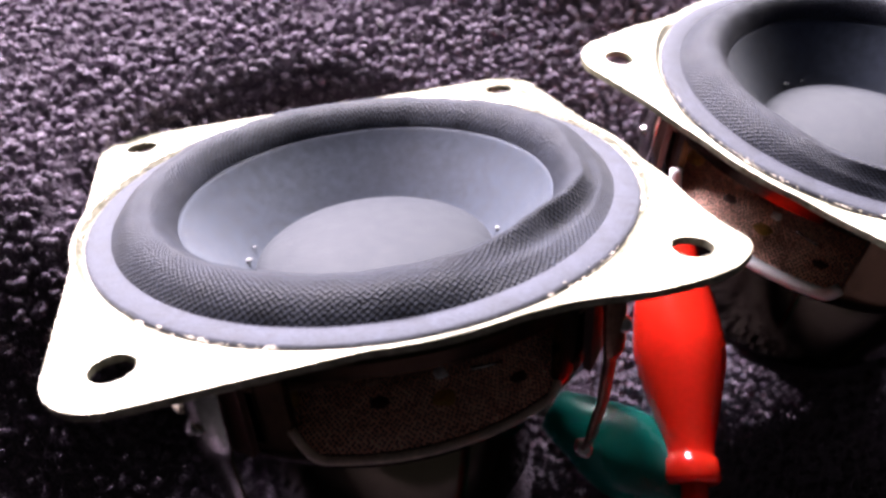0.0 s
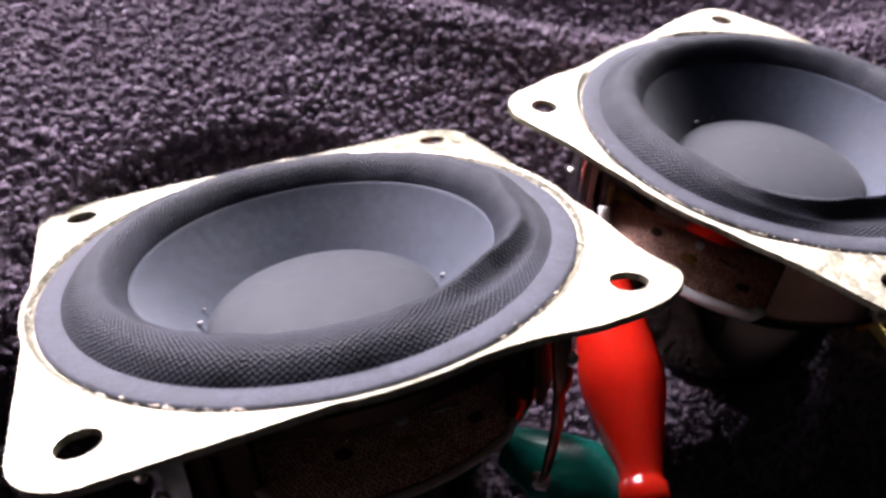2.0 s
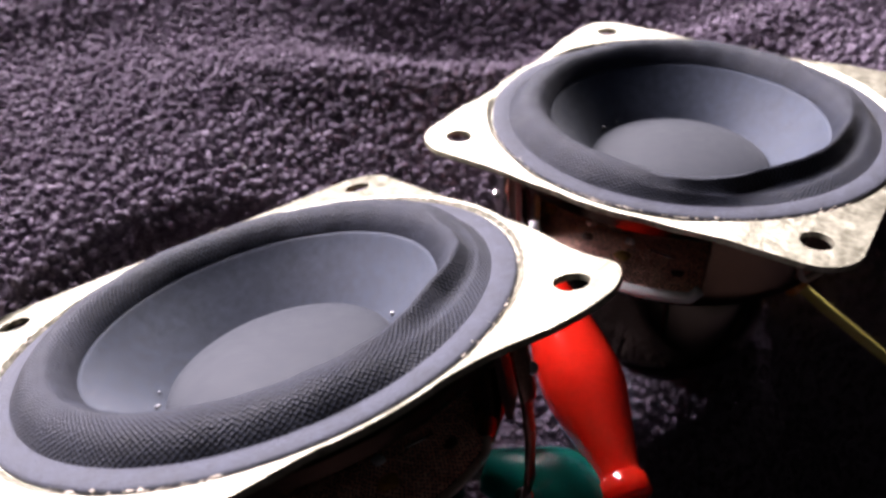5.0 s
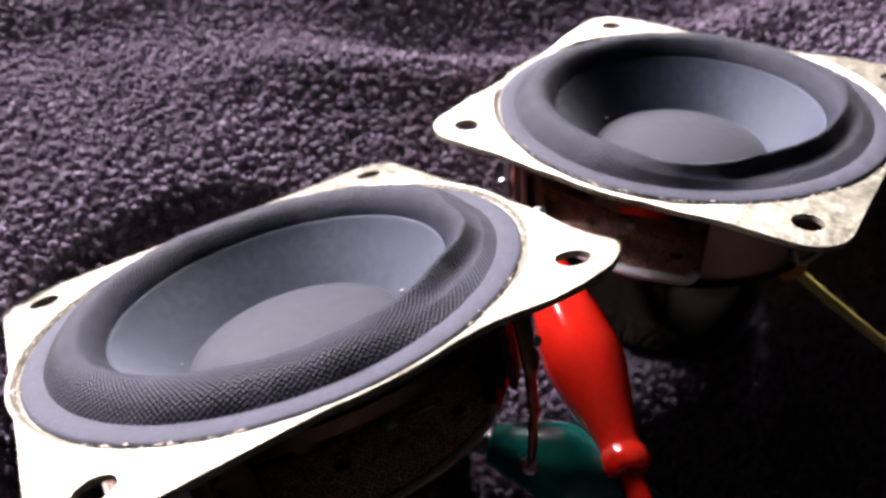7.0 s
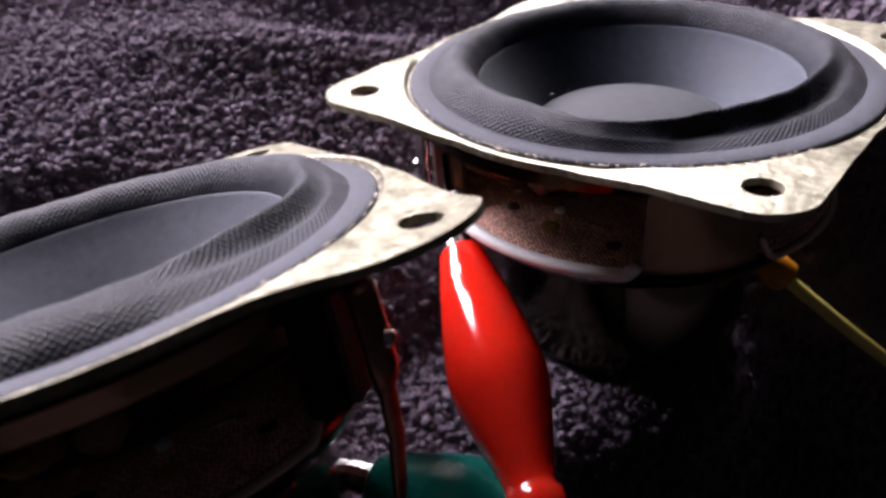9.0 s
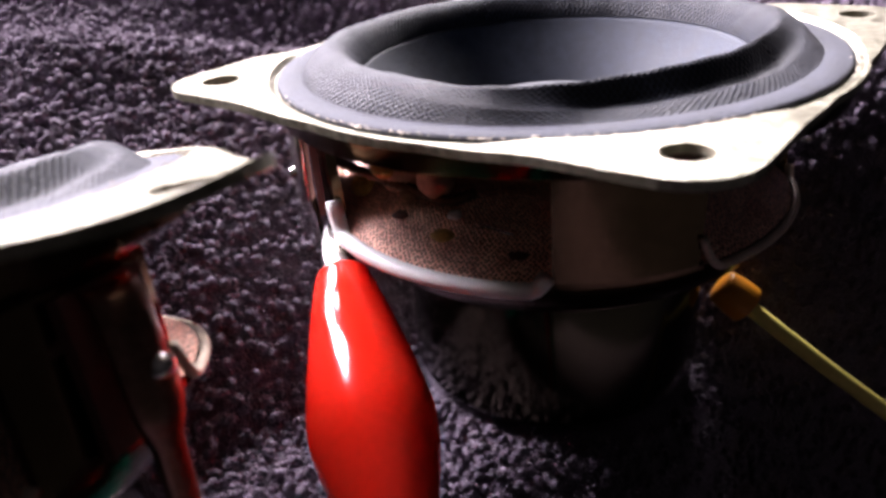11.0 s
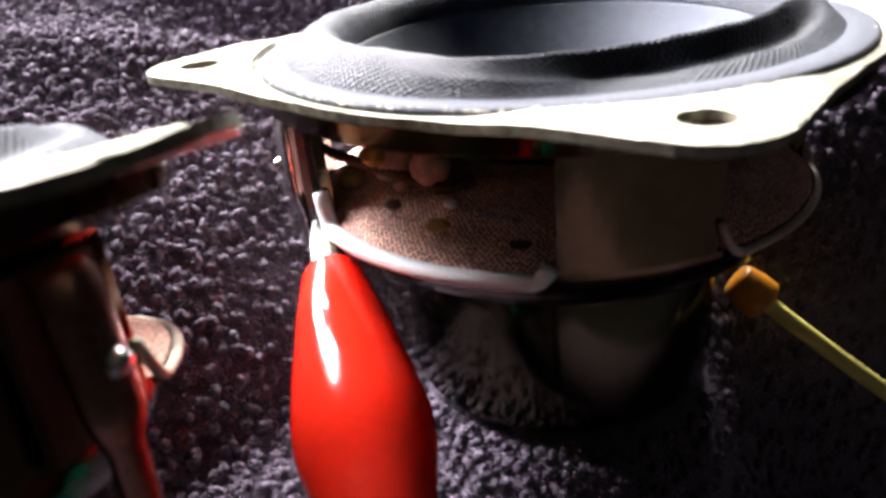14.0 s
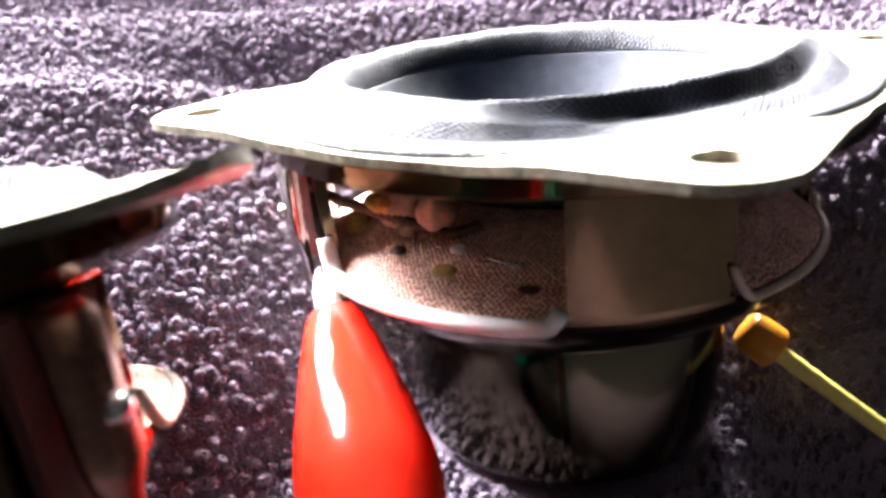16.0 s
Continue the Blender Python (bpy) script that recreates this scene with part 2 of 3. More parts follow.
def stretch(lo, hi, step, far):
    """Even steps from lo to hi, then growing steps out to -far and far."""
    line = list(np.arange(lo, hi, step))
    s, v = step, lo
    while v > -far:
        s *= 1.12
        v -= s
        line.insert(0, v)
    s, v = step, hi
    while v < far:
        s *= 1.12
        line.append(v)
        v += s
    return np.array(line)


def build_blanket():
    xs, ys = stretch(-230, 120, 1.3, 1500), stretch(-180, 190, 1.3, 1500)
    x, y = np.meshgrid(xs, ys, indexing="ij")
    wx = x + 1.6 * np.sin(y / 4.3 + np.sin(x / 7.1) * 2)
    wy = y + 1.6 * np.sin(x / 3.9 + np.sin(y / 6.3) * 2)
    z = blanket_height(x, y) + 0.7 * pile(wx, wy, 2.6, 1.0) - 1.5
    verts = np.stack([x, y, z], -1).reshape(-1, 3) * U
    n, m = x.shape
    idx = np.arange(n * m).reshape(n, m)
    quads = np.stack([idx[:-1, :-1], idx[1:, :-1], idx[1:, 1:], idx[:-1, 1:]], -1).reshape(-1, 4)
    inside = (verts[:, 0] * math.cos(radians(24)) - verts[:, 1] * math.sin(radians(24))) > BACK_WINDOW[0] + 0.01
    quads = quads[inside[quads].all(axis=1)]  # the sheet ends at the window wall
    me = bpy.data.meshes.new("blanket")
    me.vertices.add(len(verts))
    me.vertices.foreach_set("co", verts.ravel())
    me.loops.add(quads.size)
    me.loops.foreach_set("vertex_index", quads.ravel())
    me.polygons.add(len(quads))
    me.polygons.foreach_set("loop_start", np.arange(0, quads.size, 4))
    me.polygons.foreach_set("use_smooth", np.ones(len(quads), dtype=bool))
    me.update(calc_edges=True)
    me.materials.append(FLEECE)
    return tagged(new("blanket", me), "black-purple fleece blanket with short curly pile, lying in soft folds", "blanket", kind="structure")


blanket = build_blanket()


def build_pile():
    """The fleece's curls: thousands of small bent nubs standing close together on the blanket."""
    rng = np.random.default_rng(5)
    cube = bmesh.new()
    bmesh.ops.create_icosphere(cube, subdivisions=2, radius=1.0)
    rich = (np.array([v.co for v in cube.verts]), np.array([[v.index for v in f.verts] for f in cube.faces]))
    cube.free()
    cube = bmesh.new()
    bmesh.ops.create_icosphere(cube, subdivisions=1, radius=1.0)
    poor = (np.array([v.co for v in cube.verts]), np.array([[v.index for v in f.verts] for f in cube.faces]))
    cube.free()
    step = 1.5
    gx, gy = np.meshgrid(np.arange(-230, 120, step), np.arange(-180, 190, step), indexing="ij")
    px = gx.ravel() + rng.uniform(-0.75, 0.75, gx.size)
    py = gy.ravel() + rng.uniform(-0.75, 0.75, gx.size)
    keep = (np.hypot(px, py) > 22.2) & (np.hypot(px - A_BASE.x, py - A_BASE.y) > 22.5)
    px, py = px[keep], py[keep]
    h = blanket_height(px, py)
    d, bank = hollow(px, py)
    near = (d < 75) & (bank > 0.2)
    verts, faces, base = [], [], 0
    for kind, pick in ((rich, near), (poor, ~near)):
        shape, tris = kind
        x, y, z = px[pick], py[pick], h[pick]
        n = len(x)
        turn = rng.uniform(0, 2 * math.pi, n)
        long, wide, tall = rng.uniform(0.65, 1.25, n), rng.uniform(0.5, 0.85, n), rng.uniform(0.6, 1.1, n)
        lift = rng.uniform(-1.3, 0.9, n)
        tilt = rng.uniform(-0.5, 0.5, n)
        sx, sy, sz = shape[:, 0][None], shape[:, 1][None], shape[:, 2][None]
        lump = 1 + 0.22 * np.sin(sx * 3.1 + turn[:, None] * 5) * np.sin(sy * 3.7 + turn[:, None] * 3) + 0.12 * np.sin(sz * 6 + turn[:, None] * 9)
        u, v, w = sx * long[:, None] * lump, sy * wide[:, None] * lump + 0.35 * sx * sx * long[:, None], sz * tall[:, None] * lump + sx * tilt[:, None] * long[:, None]
        c, s = np.cos(turn)[:, None], np.sin(turn)[:, None]
        verts.append(np.stack([x[:, None] + u * c - v * s, y[:, None] + u * s + v * c, z[:, None] + lift[:, None] + w], -1).reshape(-1, 3))
        faces.append((tris[None] + (base + np.arange(n) * len(shape))[:, None, None]).reshape(-1, 3))
        base += n * len(shape)
    verts, faces = np.concatenate(verts) * U, np.concatenate(faces)
    me = bpy.data.meshes.new("pile")
    me.vertices.add(len(verts))
    me.vertices.foreach_set("co", verts.ravel())
    me.loops.add(faces.size)
    me.loops.foreach_set("vertex_index", faces.ravel())
    me.polygons.add(len(faces))
    me.polygons.foreach_set("loop_start", np.arange(0, faces.size, 3))
    me.polygons.foreach_set("use_smooth", np.ones(len(faces), dtype=bool))
    me.update(calc_edges=True)
    me.materials.append(FLEECE)
    ob = new("pile", me)
    ob.parent = blanket
    return tagged(ob, "curly black-purple fleece pile", kind="stuff")


build_pile()


def build_fuzz():
    """Fine fibres that stand out of the pile, as thin bent strips."""
    rng = np.random.default_rng(9)
    n = 90000
    x, y = rng.uniform(-150, 75, n), rng.uniform(-150, 110, n)
    keep = (np.hypot(x, y) > 23.5) & (np.hypot(x - A_BASE.x, y - A_BASE.y) > 24)
    x, y = x[keep], y[keep]
    n = len(x)
    z = blanket_height(x, y) + rng.uniform(0.2, 1.1, n)
    turn, lean, size = rng.uniform(0, 2 * math.pi, n), rng.uniform(0.1, 1.1, n), rng.uniform(0.6, 1.5, n)
    c, s = np.cos(turn), np.sin(turn)
    rows = []
    for k, (out, up) in enumerate(((0.0, 0.0), (0.35, 0.75), (0.95, 1.1))):
        mid = np.stack([x + c * out * lean * size, y + s * out * lean * size, z + up * size * (1.1 - 0.6 * lean)], -1)
        side = np.stack([-s, c, np.zeros(n)], -1) * (0.07 - 0.022 * k)
        rows += [mid - side, mid + side]
    verts = np.stack(rows, 1).reshape(-1, 3) * U
    quads = (np.array([[0, 1, 3, 2], [2, 3, 5, 4]])[None] + 6 * np.arange(n)[:, None, None]).reshape(-1, 4)
    me = bpy.data.meshes.new("fuzz")
    me.vertices.add(len(verts))
    me.vertices.foreach_set("co", verts.ravel())
    me.loops.add(quads.size)
    me.loops.foreach_set("vertex_index", quads.ravel())
    me.polygons.add(len(quads))
    me.polygons.foreach_set("loop_start", np.arange(0, quads.size, 4))
    me.update(calc_edges=True)
    me.materials.append(FLEECE)
    ob = new("fuzz", me)
    ob.parent = blanket
    return tagged(ob, "fine loose fibres of the fleece", kind="stuff")


build_fuzz()


def build_lint():
    """Pale specks and short fibres caught in the pile."""
    rng = random.Random(11)
    bm = bmesh.new()
    for k in range(70):
        x, y = rng.uniform(-200, 60), rng.uniform(-140, 150)
        if math.hypot(x, y) < 40 or math.hypot(x - A_BASE.x, y - A_BASE.y) < 40:
            continue
        z = float(blanket_height(np.array(x), np.array(y))) + rng.uniform(1.2, 2.0)
        turn = Matrix.Translation((x * U, y * U, z * U)) @ Euler((rng.uniform(-0.5, 0.5), rng.uniform(-0.5, 0.5), rng.uniform(0, 6.3))).to_matrix().to_4x4()
        size = Matrix.Diagonal((rng.uniform(0.2, 1.3), 0.09, 0.09, 1)) if k % 2 else Matrix.Diagonal((0.22, 0.2, 0.16, 1))
        bmesh.ops.create_icosphere(bm, subdivisions=1, radius=U, matrix=turn @ size)
    return tagged(part("lint", bm, LINT, blanket), "pale lint specks caught in the pile", kind="stuff")


build_lint()

TOP, BASE = 2.0, -0.75


def room_piece(name, bm, mat, label):
    return tagged(part(name, bm, mat, None, smooth=False), label, name.split("_")[0], kind="structure")


def wall_with_windows(length, thick, openings):
    """A wall along x, its inner face at y = 0, with openings (middle, low, high, width) side by side."""
    bm = bmesh.new()
    boxes, x = [], -length / 2
    for mid, low, high, width in openings:
        a, c = mid - width / 2, mid + width / 2
        boxes += [(x, a, BASE, TOP), (a, c, BASE, low), (a, c, high, TOP)]
        x = c
    boxes.append((x, length / 2, BASE, TOP))
    for x0, x1, z0, z1 in boxes:
        bmesh.ops.create_cube(bm, size=1.0, matrix=Matrix.Translation(((x0 + x1) / 2, thick / 2, (z0 + z1) / 2)) @ Matrix.Diagonal((x1 - x0, thick, z1 - z0, 1)))
    return bm


# Assumed room, out of view; it only shapes the light and reflections.
def build_room():
    bm = wall_with_windows(8.4, 0.2, [(s[1], s[2] - s[4] / 2, s[2] + s[4] / 2, s[3]) for s in (FRONT_WINDOW, BACK_WINDOW)])
    bm.transform(ROOM_TURN @ Matrix.Translation((BACK_WINDOW[0] - 0.02, 0, 0)) @ Matrix.Rotation(math.pi / 2, 4, "Z"))
    room_piece("wall_west", bm, PLASTER, "dim plastered wall with two window openings")
    for name, sx, sy, cx, cy in (("wall_north", 6.19, 0.2, 2.28, 4.1), ("wall_south", 6.19, 0.2, 2.28, -4.1), ("wall_east", 0.2, 8.4, 5.48, 0)):
        bm = slab(sx, sy, TOP - BASE, 0, (cx, cy, (TOP + BASE) / 2))
        bm.transform(ROOM_TURN)
        room_piece(name, bm, PLASTER, "plain dim plastered wall")
    for name, zz in (("ceiling", TOP + 0.1), ("floor", BASE - 0.1)):
        bm = slab(6.8, 8.8, 0.2, 0, (2.3, 0, zz))
        bm.transform(ROOM_TURN)
        room_piece(name, bm, PLASTER, "plain dim " + name)


build_room()


# ---- loudspeaker drivers ----
def flange_mesh(bent):
    """A square plate with round corners that swells to a circle at the middle of its sides, a pressed seat for the gasket, four bolt openings."""
    bm = bmesh.new()

    def ring(points, z=0.0):
        return [bm.verts.new((x * U, y * U, z * U)) for x, y in points]

    def edges_of(vs):
        return [bm.edges.new((vs[i], vs[(i + 1) % len(vs)])) for i in range(len(vs))]

    half, rc, rim, n = 37.4, 6.8, 38.2, 240
    turns = [2 * math.pi * (k + 0.5) / n for k in range(n)]
    outer = []
    for a in turns:
        c, s = abs(math.cos(a)), abs(math.sin(a))
        d = half / max(c, s)
        x, y = d * c, d * s
        if x > half - rc and y > half - rc:
            q = half - rc
            b = q * (c + s)
            d = b + math.sqrt(max(0, b * b - 2 * q * q + rc * rc))
        d = max(d, rim)
        outer.append(d)
    rise = [1.0 if bent else min(1.0, max(0.0, (d - 38.25) / 4.5)) for d in outer]  # 1 on the ears, 0 at the middle of a side
    brow = ring([(37.9 * math.cos(a), 37.9 * math.sin(a)) for a in turns])
    rim_verts = ring([(d * math.cos(a), d * math.sin(a)) for a, d in zip(turns, outer)])
    edges = edges_of(rim_verts) + edges_of(brow)
    for sx, sy in ((1, 1), (1, -1), (-1, 1), (-1, -1)):
        edges += edges_of(ring([(31 * sx + 2.35 * math.cos(2 * math.pi * k / 28), 31 * sy + 2.35 * math.sin(2 * math.pi * k / 28)) for k in range(28)]))
    bmesh.ops.triangle_fill(bm, use_beauty=True, edges=edges)
    for up, v, w in zip(rise, brow, rim_verts):
        v.co.z = w.co.z = -0.75 * (1 - up * up * (3 - 2 * up)) * U
    last = brow
    for r, z in ((37.6, -0.12), (37.1, -0.85), (36.8, -1.0), (33.0, -1.0)):
        nxt = ring([(r * math.cos(a), r * math.sin(a)) for a in turns], z)
        for up, v in zip(rise, nxt):
            v.co.z = min(v.co.z, -(1 - up * 0.9) * 0.95 * U) if r > 36.9 else v.co.z
        for k in range(n):
            bm.faces.new((last[k], last[(k + 1) % n], nxt[(k + 1) % n], nxt[k]))
        last = nxt
    if bent:  # one ear droops and curls up again at its tip
        for v in bm.verts:
            d = (v.co.x - v.co.y) / U / math.sqrt(2)
            t = min(1.0, max(0.0, (d - 35.0) / 9.0))
            v.co.z += (-1.1 * t * t * (3 - 2 * t) + 0.03 * max(0.0, d - 45.0) ** 2) * U
    bmesh.ops.recalc_face_normals(bm, faces=bm.faces)
    made = bmesh.ops.extrude_face_region(bm, geom=bm.faces[:])
    bmesh.ops.translate(bm, vec=(0, 0, -1.0 * U), verts=[g for g in made["geom"] if isinstance(g, bmesh.types.BMVert)])
    return bm


WINDOW_HALF = radians(30.5)


def basket_mesh():
    """The pressed basket: a rim under the plate, a wall with four windows, and a dished floor."""
    zs = [-2.1, -4.4, -5.2, -5.8] + [-6.0 - 0.9 * k for k in range(15)] + [-19.4, -20.2, -21.2, -22.3, -23.4, -24.4, -25.4, -26.3, -27.1, -27.8, -28.3, -28.4]
    rs = [37.6, 37.0, 35.5, 33.2] + [32.9 - 0.05 * k for k in range(15)] + [32.1, 31.9, 31.4, 30.6, 29.6, 28.4, 27.0, 25.4, 23.9, 22.7, 22.0, 15.0]
    seg = 240
    bm = bmesh.new()
    outer = [[bm.verts.new((r * math.cos(2 * math.pi * k / seg) * U, r * math.sin(2 * math.pi * k / seg) * U, z * U)) for k in range(seg)] for r, z in zip(rs, zs)]
    for i in range(len(zs) - 1):
        for k in range(seg):
            a = 2 * math.pi * (k + 0.5) / seg
            off = abs((a + math.pi / 4) % (math.pi / 2) - math.pi / 4)
            mid = (zs[i] + zs[i + 1]) / 2
            reach = WINDOW_HALF
            if mid < -16.2:  # round lower corners
                reach -= (4.0 - math.sqrt(max(0.0, 16 - (mid + 16.2) ** 2))) / 32.5
            if -19.2 < mid < -6.0 and off < reach:
                continue
            bm.faces.new((outer[i][k], outer[i][(k + 1) % seg], outer[i + 1][(k + 1) % seg], outer[i + 1][k]))
    bmesh.ops.recalc_face_normals(bm, faces=bm.faces)
    bmesh.ops.solidify(bm, geom=bm.faces[:], thickness=1.3 * U)
    bmesh.ops.delete(bm, geom=[v for v in bm.verts if not v.link_faces], context="VERTS")
    return bm


def surround_bend(groove):
    """A cloth roll, 26 to 33.6 units from the middle, its outer half fallen in along groove: (degrees, distance from the middle)."""
    first, last = groove[0][0], groove[-1][0]

    def bend(a, i, r, z):
        deg = math.degrees(a)
        deg -= 360 if deg > last + 30 else 0
        w = min(1, max(0, (deg - first) / 46)) * min(1, max(0, (last - deg) / 46))
        w = w * w * (3 - 2 * w)
        crest = 28.9
        if w:
            at = next(ra + (rb - ra) * (deg - da) / (db - da) for (da, ra), (db, rb) in zip(groove, groove[1:]) if da <= deg <= db)
            crest += (max(26.9, at - 1.7) - crest) * w
        r = 25.4 + (crest - 25.4) * i / 12 if i <= 12 else crest + (33.6 - crest) * (i - 12) / 20
        if i <= 12:
            s = i / 12
            h = 3.5 * math.sin(math.pi / 2 * max(0.0, s)) ** 0.8
        else:
            s = (r - crest) / (33.6 - crest)
            full = 3.5 * math.cos(math.pi / 2 * min(1.0, s) ** 1.15)
            fallen = 3.5 * math.exp(-((r - crest) / 1.8) ** 2) * (1 - s) + 0.9 * math.sin(math.pi * min(1.0, s)) ** 1.5 - 0.5 * math.sin(math.pi * min(1.0, s * 1.8)) * (s < 0.55)
            h = full * (1 - w) + fallen * w
        wave = (0.14 * math.sin(3 * a + 1.3) + 0.08 * math.sin(11 * a + 0.5) + 0.05 * math.sin(29 * a)) * min(1.0, h)
        return r, z - 0.25 - 0.4 * (33.6 - r) / 7.6 + h + wave
    return bend


def strip_mesh(width, thick, points, angle, bulge=0.0):
    """A bent metal strip; points: (distance from the axis, height, share of the width) along it, at one angle round the axis; bulge rounds its face."""
    bm = bmesh.new()
    out, side = Vector((math.cos(angle), math.sin(angle), 0)), Vector((-math.sin(angle), math.cos(angle), 0))
    steps = [-1, -0.75, -0.4, 0, 0.4, 0.75, 1] if bulge else [-1, 1]
    outline = [(u, -1, bulge * (1 - u * u)) for u in steps] + [(u, 1, bulge * (1 - u * u)) for u in reversed(steps)]
    rings = []
    for r, z, w in points:
        c = out * r + Vector((0, 0, z))
        rings.append([bm.verts.new((c + side * (u * w * width / 2) + out * (v * thick / 2 + b * w)) * U) for u, v, b in outline])
    n = len(outline)
    for a, b in zip(rings, rings[1:]):
        for k in range(n):
            bm.faces.new((a[k], a[(k + 1) % n], b[(k + 1) % n], b[k]))
    bm.faces.new(rings[0][::-1])
    bm.faces.new(rings[-1])
    return bm


def blob(at, r, squash=0.8, seed=0):
    bm = bmesh.new()
    bmesh.ops.create_icosphere(bm, subdivisions=3, radius=r * U)
    for v in bm.verts:
        k = 1 + 0.25 * noise.noise(v.co / (r * U) * 1.3 + Vector((seed, 0, 0)))
        v.co = Vector((v.co.x * k, v.co.y * k, v.co.z * k * squash)) + Vector(at) * U
    return bm


def build_driver(label, groove, lugs, bent=False):
    """One driver, its empty at the middle of its underside, 48 units below the plate's face."""
    root = tagged(new("speaker_driver"), label, "speaker", "pair of speaker drivers")
    top = Matrix.Translation((0, 0, 48 * U))

    def add(name, bm, mat, label="", smooth=True, parent=root):
        bm.transform(top)
        return part(name, bm, mat, parent, label, smooth)

    add("flange", flange_mesh(bent), ZINC, "yellow-passivated steel mounting plate with four bolt openings", False)
    add("gasket", lathe([(33.0, -0.98), (33.0, -0.5), (33.3, -0.3), (36.2, -0.3), (36.6, -0.5), (36.7, -0.98)], 128, True), GASKET, "pale grey foam gasket ring")
    prof = [(26.0, -0.2)] * 33
    add("surround", lathe(prof, 216, uv=0.068, bend=surround_bend(groove)), CLOTH, "black cloth surround, dented on one side")
    drop = Matrix.Translation((0, 0, -0.8 * U))
    cone = [(26.0, -0.4), (25.6, -0.1), (25.1, -0.5)] + [(24.9 - 7.9 * k / 10, -0.8 - 9.6 * (k / 10) ** 0.92) for k in range(11)] + [(15.0, -12.0), (15.0, -12.8), (17.5, -11.4), (25.2, -1.6)]
    body = lathe(cone, 128, True)
    body.transform(drop)
    add("cone", body, PAPER, "matt black paper cone")
    cap = [(18.0, -10.6), (17.6, -9.9)] + [(17.2 * math.cos(math.pi / 2 * k / 12), -9.7 + 4.6 * math.sin(math.pi / 2 * k / 12)) for k in range(12)] + [(0.05, -5.1)]
    dome = lathe(cap, 96, uv=0.16)
    dome.transform(Matrix.Translation((0, 0, -1.5 * U)))
    add("dust_cap", dome, CAPCLOTH, "domed dark grey dust cap")
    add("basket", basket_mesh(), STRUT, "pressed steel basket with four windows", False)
    spider = [(32.0 - 18.5 * k / 60, -18.8 + 6.6 * math.sin(math.pi / 2 * min(1, k / 48)) + 0.12 * math.sin(k / 60 * 2 * math.pi * 4) * min(1, k / 12)) for k in range(61)]
    add("spider", lathe(spider, 120, uv=0.11), SPIDER, "brown corrugated woven spider")
    add("voice_coil_former", lathe([(13.4, -19.0), (13.4, -11.6), (13.0, -11.6), (13.0, -19.0)], 64, True), FORMER, "amber voice coil former")
    can = [(0.05, -27.0), (21.4, -27.0), (21.7, -27.4), (21.8, -28.0), (21.8, -46.2), (21.3, -47.4), (20.2, -48.0), (0.05, -48.0)]
    add("magnet_can", lathe(can, 96), CAN, "glossy zinc magnet shield can, dark reflections put into its colour")
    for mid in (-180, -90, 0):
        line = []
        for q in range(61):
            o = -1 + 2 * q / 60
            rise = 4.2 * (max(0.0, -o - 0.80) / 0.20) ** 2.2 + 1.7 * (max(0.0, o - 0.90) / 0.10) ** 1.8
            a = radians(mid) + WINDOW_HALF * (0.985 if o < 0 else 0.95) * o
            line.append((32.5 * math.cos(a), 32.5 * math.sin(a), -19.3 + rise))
        # The upright driver's front lip is coloured as lit, all others as shaded.
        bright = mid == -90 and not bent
        add("window_lip", tube(line, [(1.1, 0.95) if bright else (0.6, 0.5)] * 61, 10), CUT if bright else SHADED_CUT, "cut edge of the basket window, its light painted in white" if bright else "cut edge of the basket window, its shade painted in tan")
    for n, (at, size, squash, mat) in enumerate((((-9.6, -25.0, -10.6), 1.7, 0.7, GLUE), ((-8.6, -22.4, -11.6), 2.9, 0.95, LUMP), ((-2.6, -23.4, -11.2), 2.5, 1.0, LUMP), ((-16.4, -22.0, -15.2), 1.8, 0.9, GLUE),
                                                ((-6.2, -24.6, -13.6), 1.1, 0.7, LUMP), ((1.5, -28.0, -16.0), 1.4, 0.4, GLUE))):
        add("glue_lump", blob(at, size, squash, n), mat, "hardened glue lump")
    add("glue_bead", blob((1.8, -25.8, -14.2), 0.9, 0.6, 3), CUT, "white bead of set glue")
    add("coil_wire", tube([(5.6, -25.9, -14.6), (7.6, -25.7, -14.9), (9.8, -25.3, -15.2)], 0.22, 6), SOLDER, "bright end of the coil wire")
    # No opening is cut: flat dark blobs stand for the shaded vents.
    for at in ((-5.9, -26.8, -15.4), (11.2, -26.6, -16.8)):
        add("vent_shade", blob(at, 1.15, 0.3, at[0]), BOARD, "dark blob painted as the shade of a spider vent")
    crust = bmesh.new()
    rng = random.Random(len(label))
    for k in range(420):
        a, rr, size = rng.uniform(0, 2 * math.pi), rng.gauss(37.15, 0.3), rng.uniform(0.06, 0.2) + 0.16 * rng.random() ** 5
        if math.sin(a * 2 + len(label)) + math.sin(a * 5) < -0.4:
            continue
        m = Matrix.Translation((rr * math.cos(a) * U, rr * math.sin(a) * U, (-0.3 if rr < 37.4 else 0.05) * U)) @ Matrix.Rotation(a, 4, "Z") @ Matrix.Diagonal((0.6, 1.3 + rng.random(), 0.3, 1))
        bmesh.ops.create_icosphere(crust, subdivisions=1, radius=size * U, matrix=m)
    tagged(add("glue_residue", crust, CRUST, "brownish dried glue crust along the gasket"), kind="stuff")
    for at, size in (((-17.6, 3.2, -9.6), 0.9), ((18.2, -2.0, -9.8), 1.0), ((16.0, -7.5, -9.6), 0.6), ((-16.5, 7.0, -9.6), 0.5)):
        add("glue_bead", blob(at, size * 0.6, 0.5, size), BEAD, "small glossy glue bead")
    for ang in lugs:
        a = radians(ang)
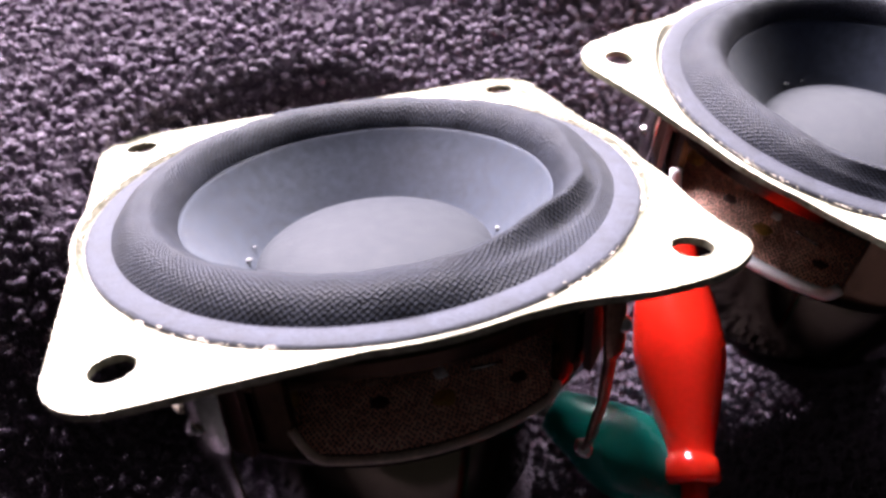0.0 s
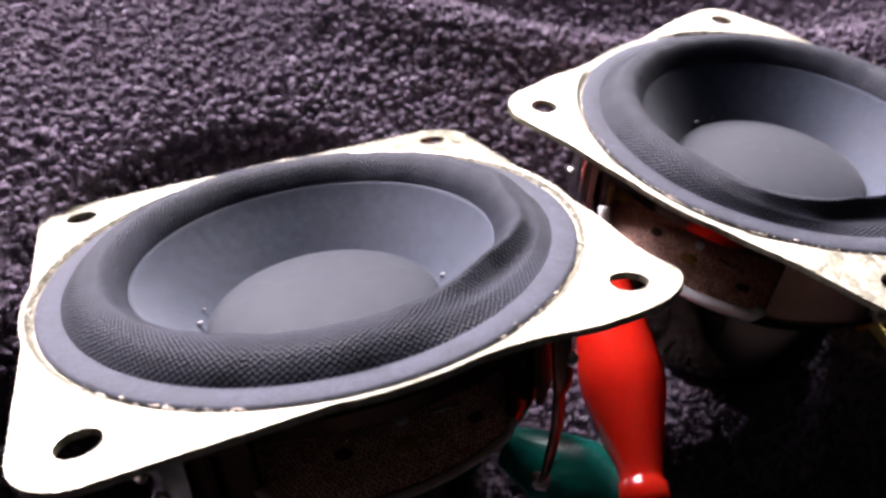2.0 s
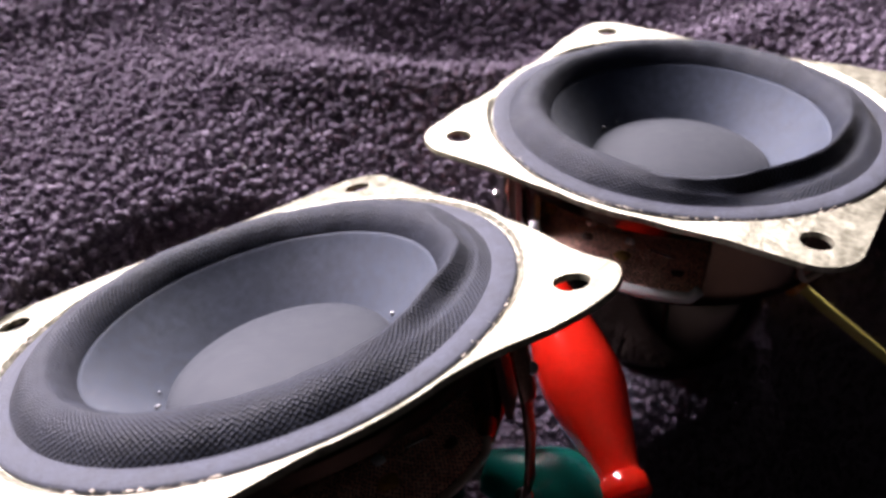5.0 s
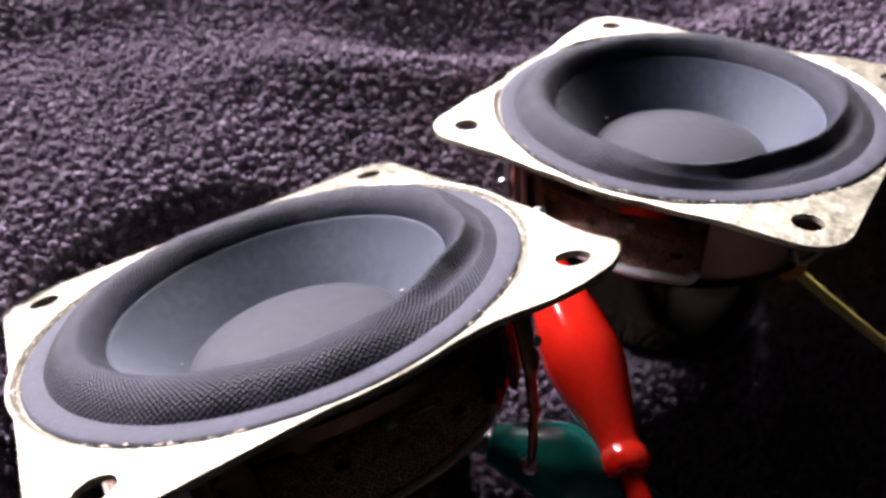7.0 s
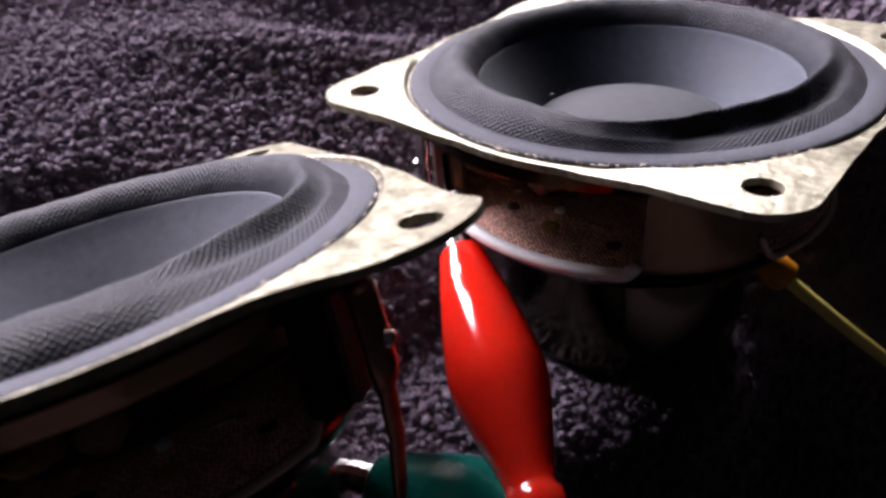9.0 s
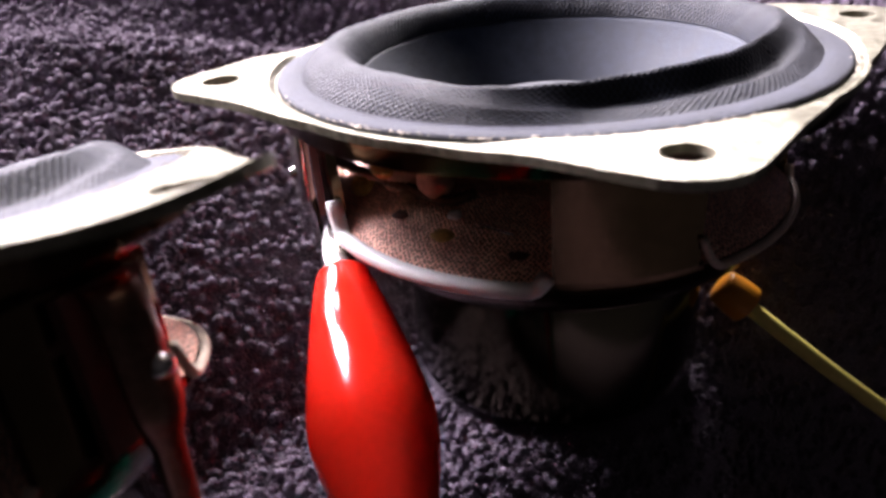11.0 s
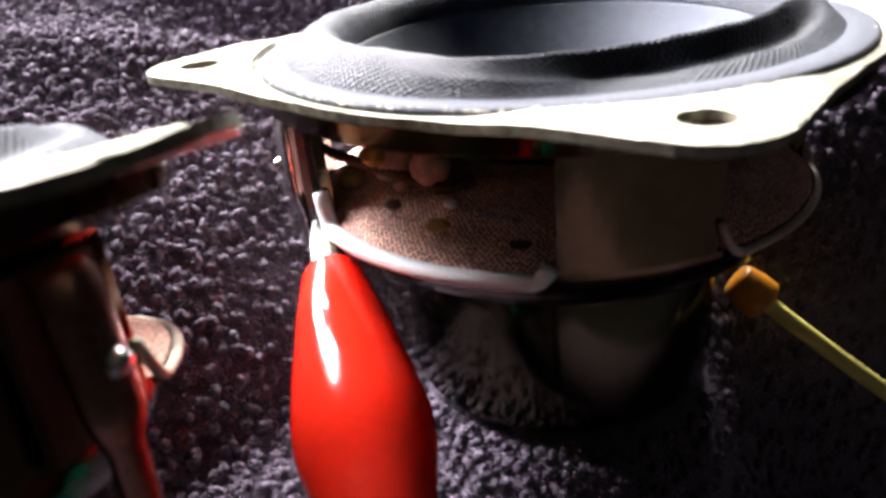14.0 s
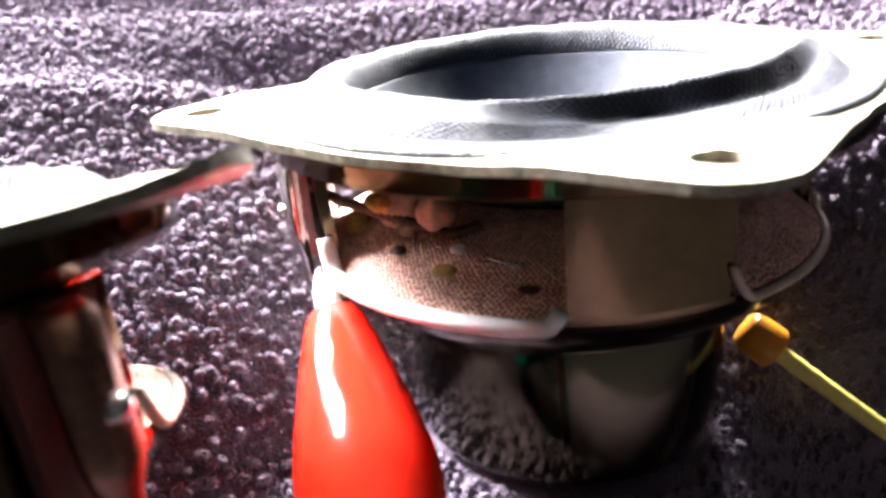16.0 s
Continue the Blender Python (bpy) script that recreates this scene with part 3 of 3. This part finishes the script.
        board = add("terminal_board", strip_mesh(9.0, 1.0, [(33.3, -6.6, 1), (33.2, -12, 1), (33.1, -19, 1)], a), BOARD, "thin black terminal board", False)
        lug = add("terminal", strip_mesh(5.6, 0.6, [(33.6, -6.6, 0.9), (34.3, -6.9, 0.95), (34.8, -7.8, 1), (34.9, -17.0, 1), (34.8, -18.6, 0.85), (34.5, -20.0, 0.6), (34.0, -26.0, 0.55), (32.5, -33.5, 0.5), (31.5, -36.5, 0.4)], a, 1.5), TINNED if ang == -136 else SHADED_TIN, "tinned terminal lug", True)
        c, s = math.cos(a), math.sin(a)
        add("solder_blob", blob((36.2 * c, 36.2 * s, -14.0), 1.3, 0.9, ang), TINNED, "small solder blob", parent=lug)
        add("solder_tip", blob((31.6 * c, 31.6 * s, -36.8), 1.5, 1.0, ang + 5), SOLDER, "bright solder drop", parent=lug)
        way = 1 if ang == -136 else -1
        stops = [(a + way * radians(d), r, z) for d, r, z in ((6, 33.0, -9.6), (14, 30.6, -10.6), (25, 27.0, -12.0), (32, 24.9, -12.9), (45, 24.3, -13.4), (52, 22.0, -12.8))]
        lead = glide([(r * math.cos(q), r * math.sin(q), z) for q, r, z in stops], 10)
        add("tinsel_lead", tube(lead, [0.78 if n % 2 else 0.56 for n in range(len(lead))], 10), BRAID, "dark braided tinsel lead")
    return root


driver_a = build_driver("square zinc-plated speaker driver, tilted, teal test clip beneath", [(-94, 25.4), (-77, 26.6), (-57, 28.0), (-40, 30.0), (-30, 31.0), (-20, 30.3), (-6, 28.2), (8, 26.2)], (-136, -44), True)
driver_a.matrix_basis = Matrix.Translation(A_BASE * U) @ pose(0, 0, 0, *A_TURN)
driver_b = build_driver("square zinc-plated speaker driver standing upright, clipped to test leads", [(-100, 35.2), (-80, 34.3), (-69, 32.8), (-58, 31.5), (-45, 28.9), (-29, 27.8), (-5, 27.1), (10, 27.3), (24, 26.8), (40, 25.8)], (-136,))


# ---- test leads ----
def build_clip(name, label, tip, tail, mat, wire, wire_mat, size=1.0, cord=1.85, short=False):
    root = tagged(new(name), label, "test lead", "test leads")
    tip, tail = Vector(tip), Vector(tail)
    shape = [(0.045, 2.9), (0.055, 3.4), (0.07, 3.7), (0.2, 5.0), (0.4, 6.6), (0.5, 7.15), (0.54, 7.25), (0.58, 7.15), (0.63, 6.75), (0.75, 5.3), (0.86, 3.9), (0.9, 3.55), (0.92, 3.6), (0.925, 4.0), (0.985, 4.1), (1.0, 3.6)]
    if short:  # an eight-sided sleeve in place of the bulb
        shape = [(0.0, 4.0), (0.08, 4.6), (0.5, 5.2), (0.9, 5.2), (0.96, 4.9), (1.0, 4.2)]
    pts = [tuple(tip.lerp(tail, s)) for s, r in shape]
    part("boot", tube(pts, [(r * size * 1.0, r * size * 0.95) for s, r in shape], 20 if short else 32), mat, root, "glossy soft vinyl boot")
    way = (tip - tail).normalized()
    jaw = [tuple(tip + way * d) for d in (-3.0, 1.5, 4.0, 7.0)]
    if not short:
        part("jaw", tube(jaw, [(2.4 * size, 2.2 * size), (2.3 * size, 1.9 * size), (2.0 * size, 1.5 * size), (1.2 * size, 0.8 * size)], 12), STEEL, root, "plated steel clip jaw", False)
    part("wire", tube(glide([tuple(tail - way * -2.0)] + wire), cord, 14), wire_mat, root)
    return root


def lying(x, y, up):
    """A point on the blanket, raised by up."""
    return (x, y, float(blanket_height(np.array(float(x)), np.array(float(y)))) + up)


build_clip("red_test_lead", "glossy red alligator clip gripping a terminal, lead on blanket", (-14.9, -29.9, 24.8), (19.0, -58.0, 9.5), RED,
           [(22.5, -61.0, 8.0), (30, -68, 4.0), (37, -76, -2), lying(50, -92, 3), lying(60, -120, 2.4), lying(80, -200, 2.4)], RED, cord=2.0)
build_clip("teal_test_lead", "teal green alligator clip lying under the tilted driver", (-5, -65.5, 8.5), (20.0, -56.0, 5.0), TEAL,
           [(22.5, -56.6, 4.2), (28, -60, 3.2), (33, -65, 1.5), (39, -72, -4), lying(54, -88, 2.6), lying(66, -120, 2.4), lying(90, -200, 2.4)], TEAL, cord=1.7)
build_clip("yellow_test_lead", "orange alligator clip with a yellow lead behind the driver", (21.9, 12.3, 11.2), (26.1, 13.3, 8.0), ORANGE,
           [(30.5, 14.3, 4.7), (38, 16.2, -0.9), (46, 18.3, -6.6), (58, 21.8, -15.5), (70, 26, -27), lying(95, 36, 2.0), lying(130, 50, 2.0)], YELLOW, 0.62, 1.25, True)
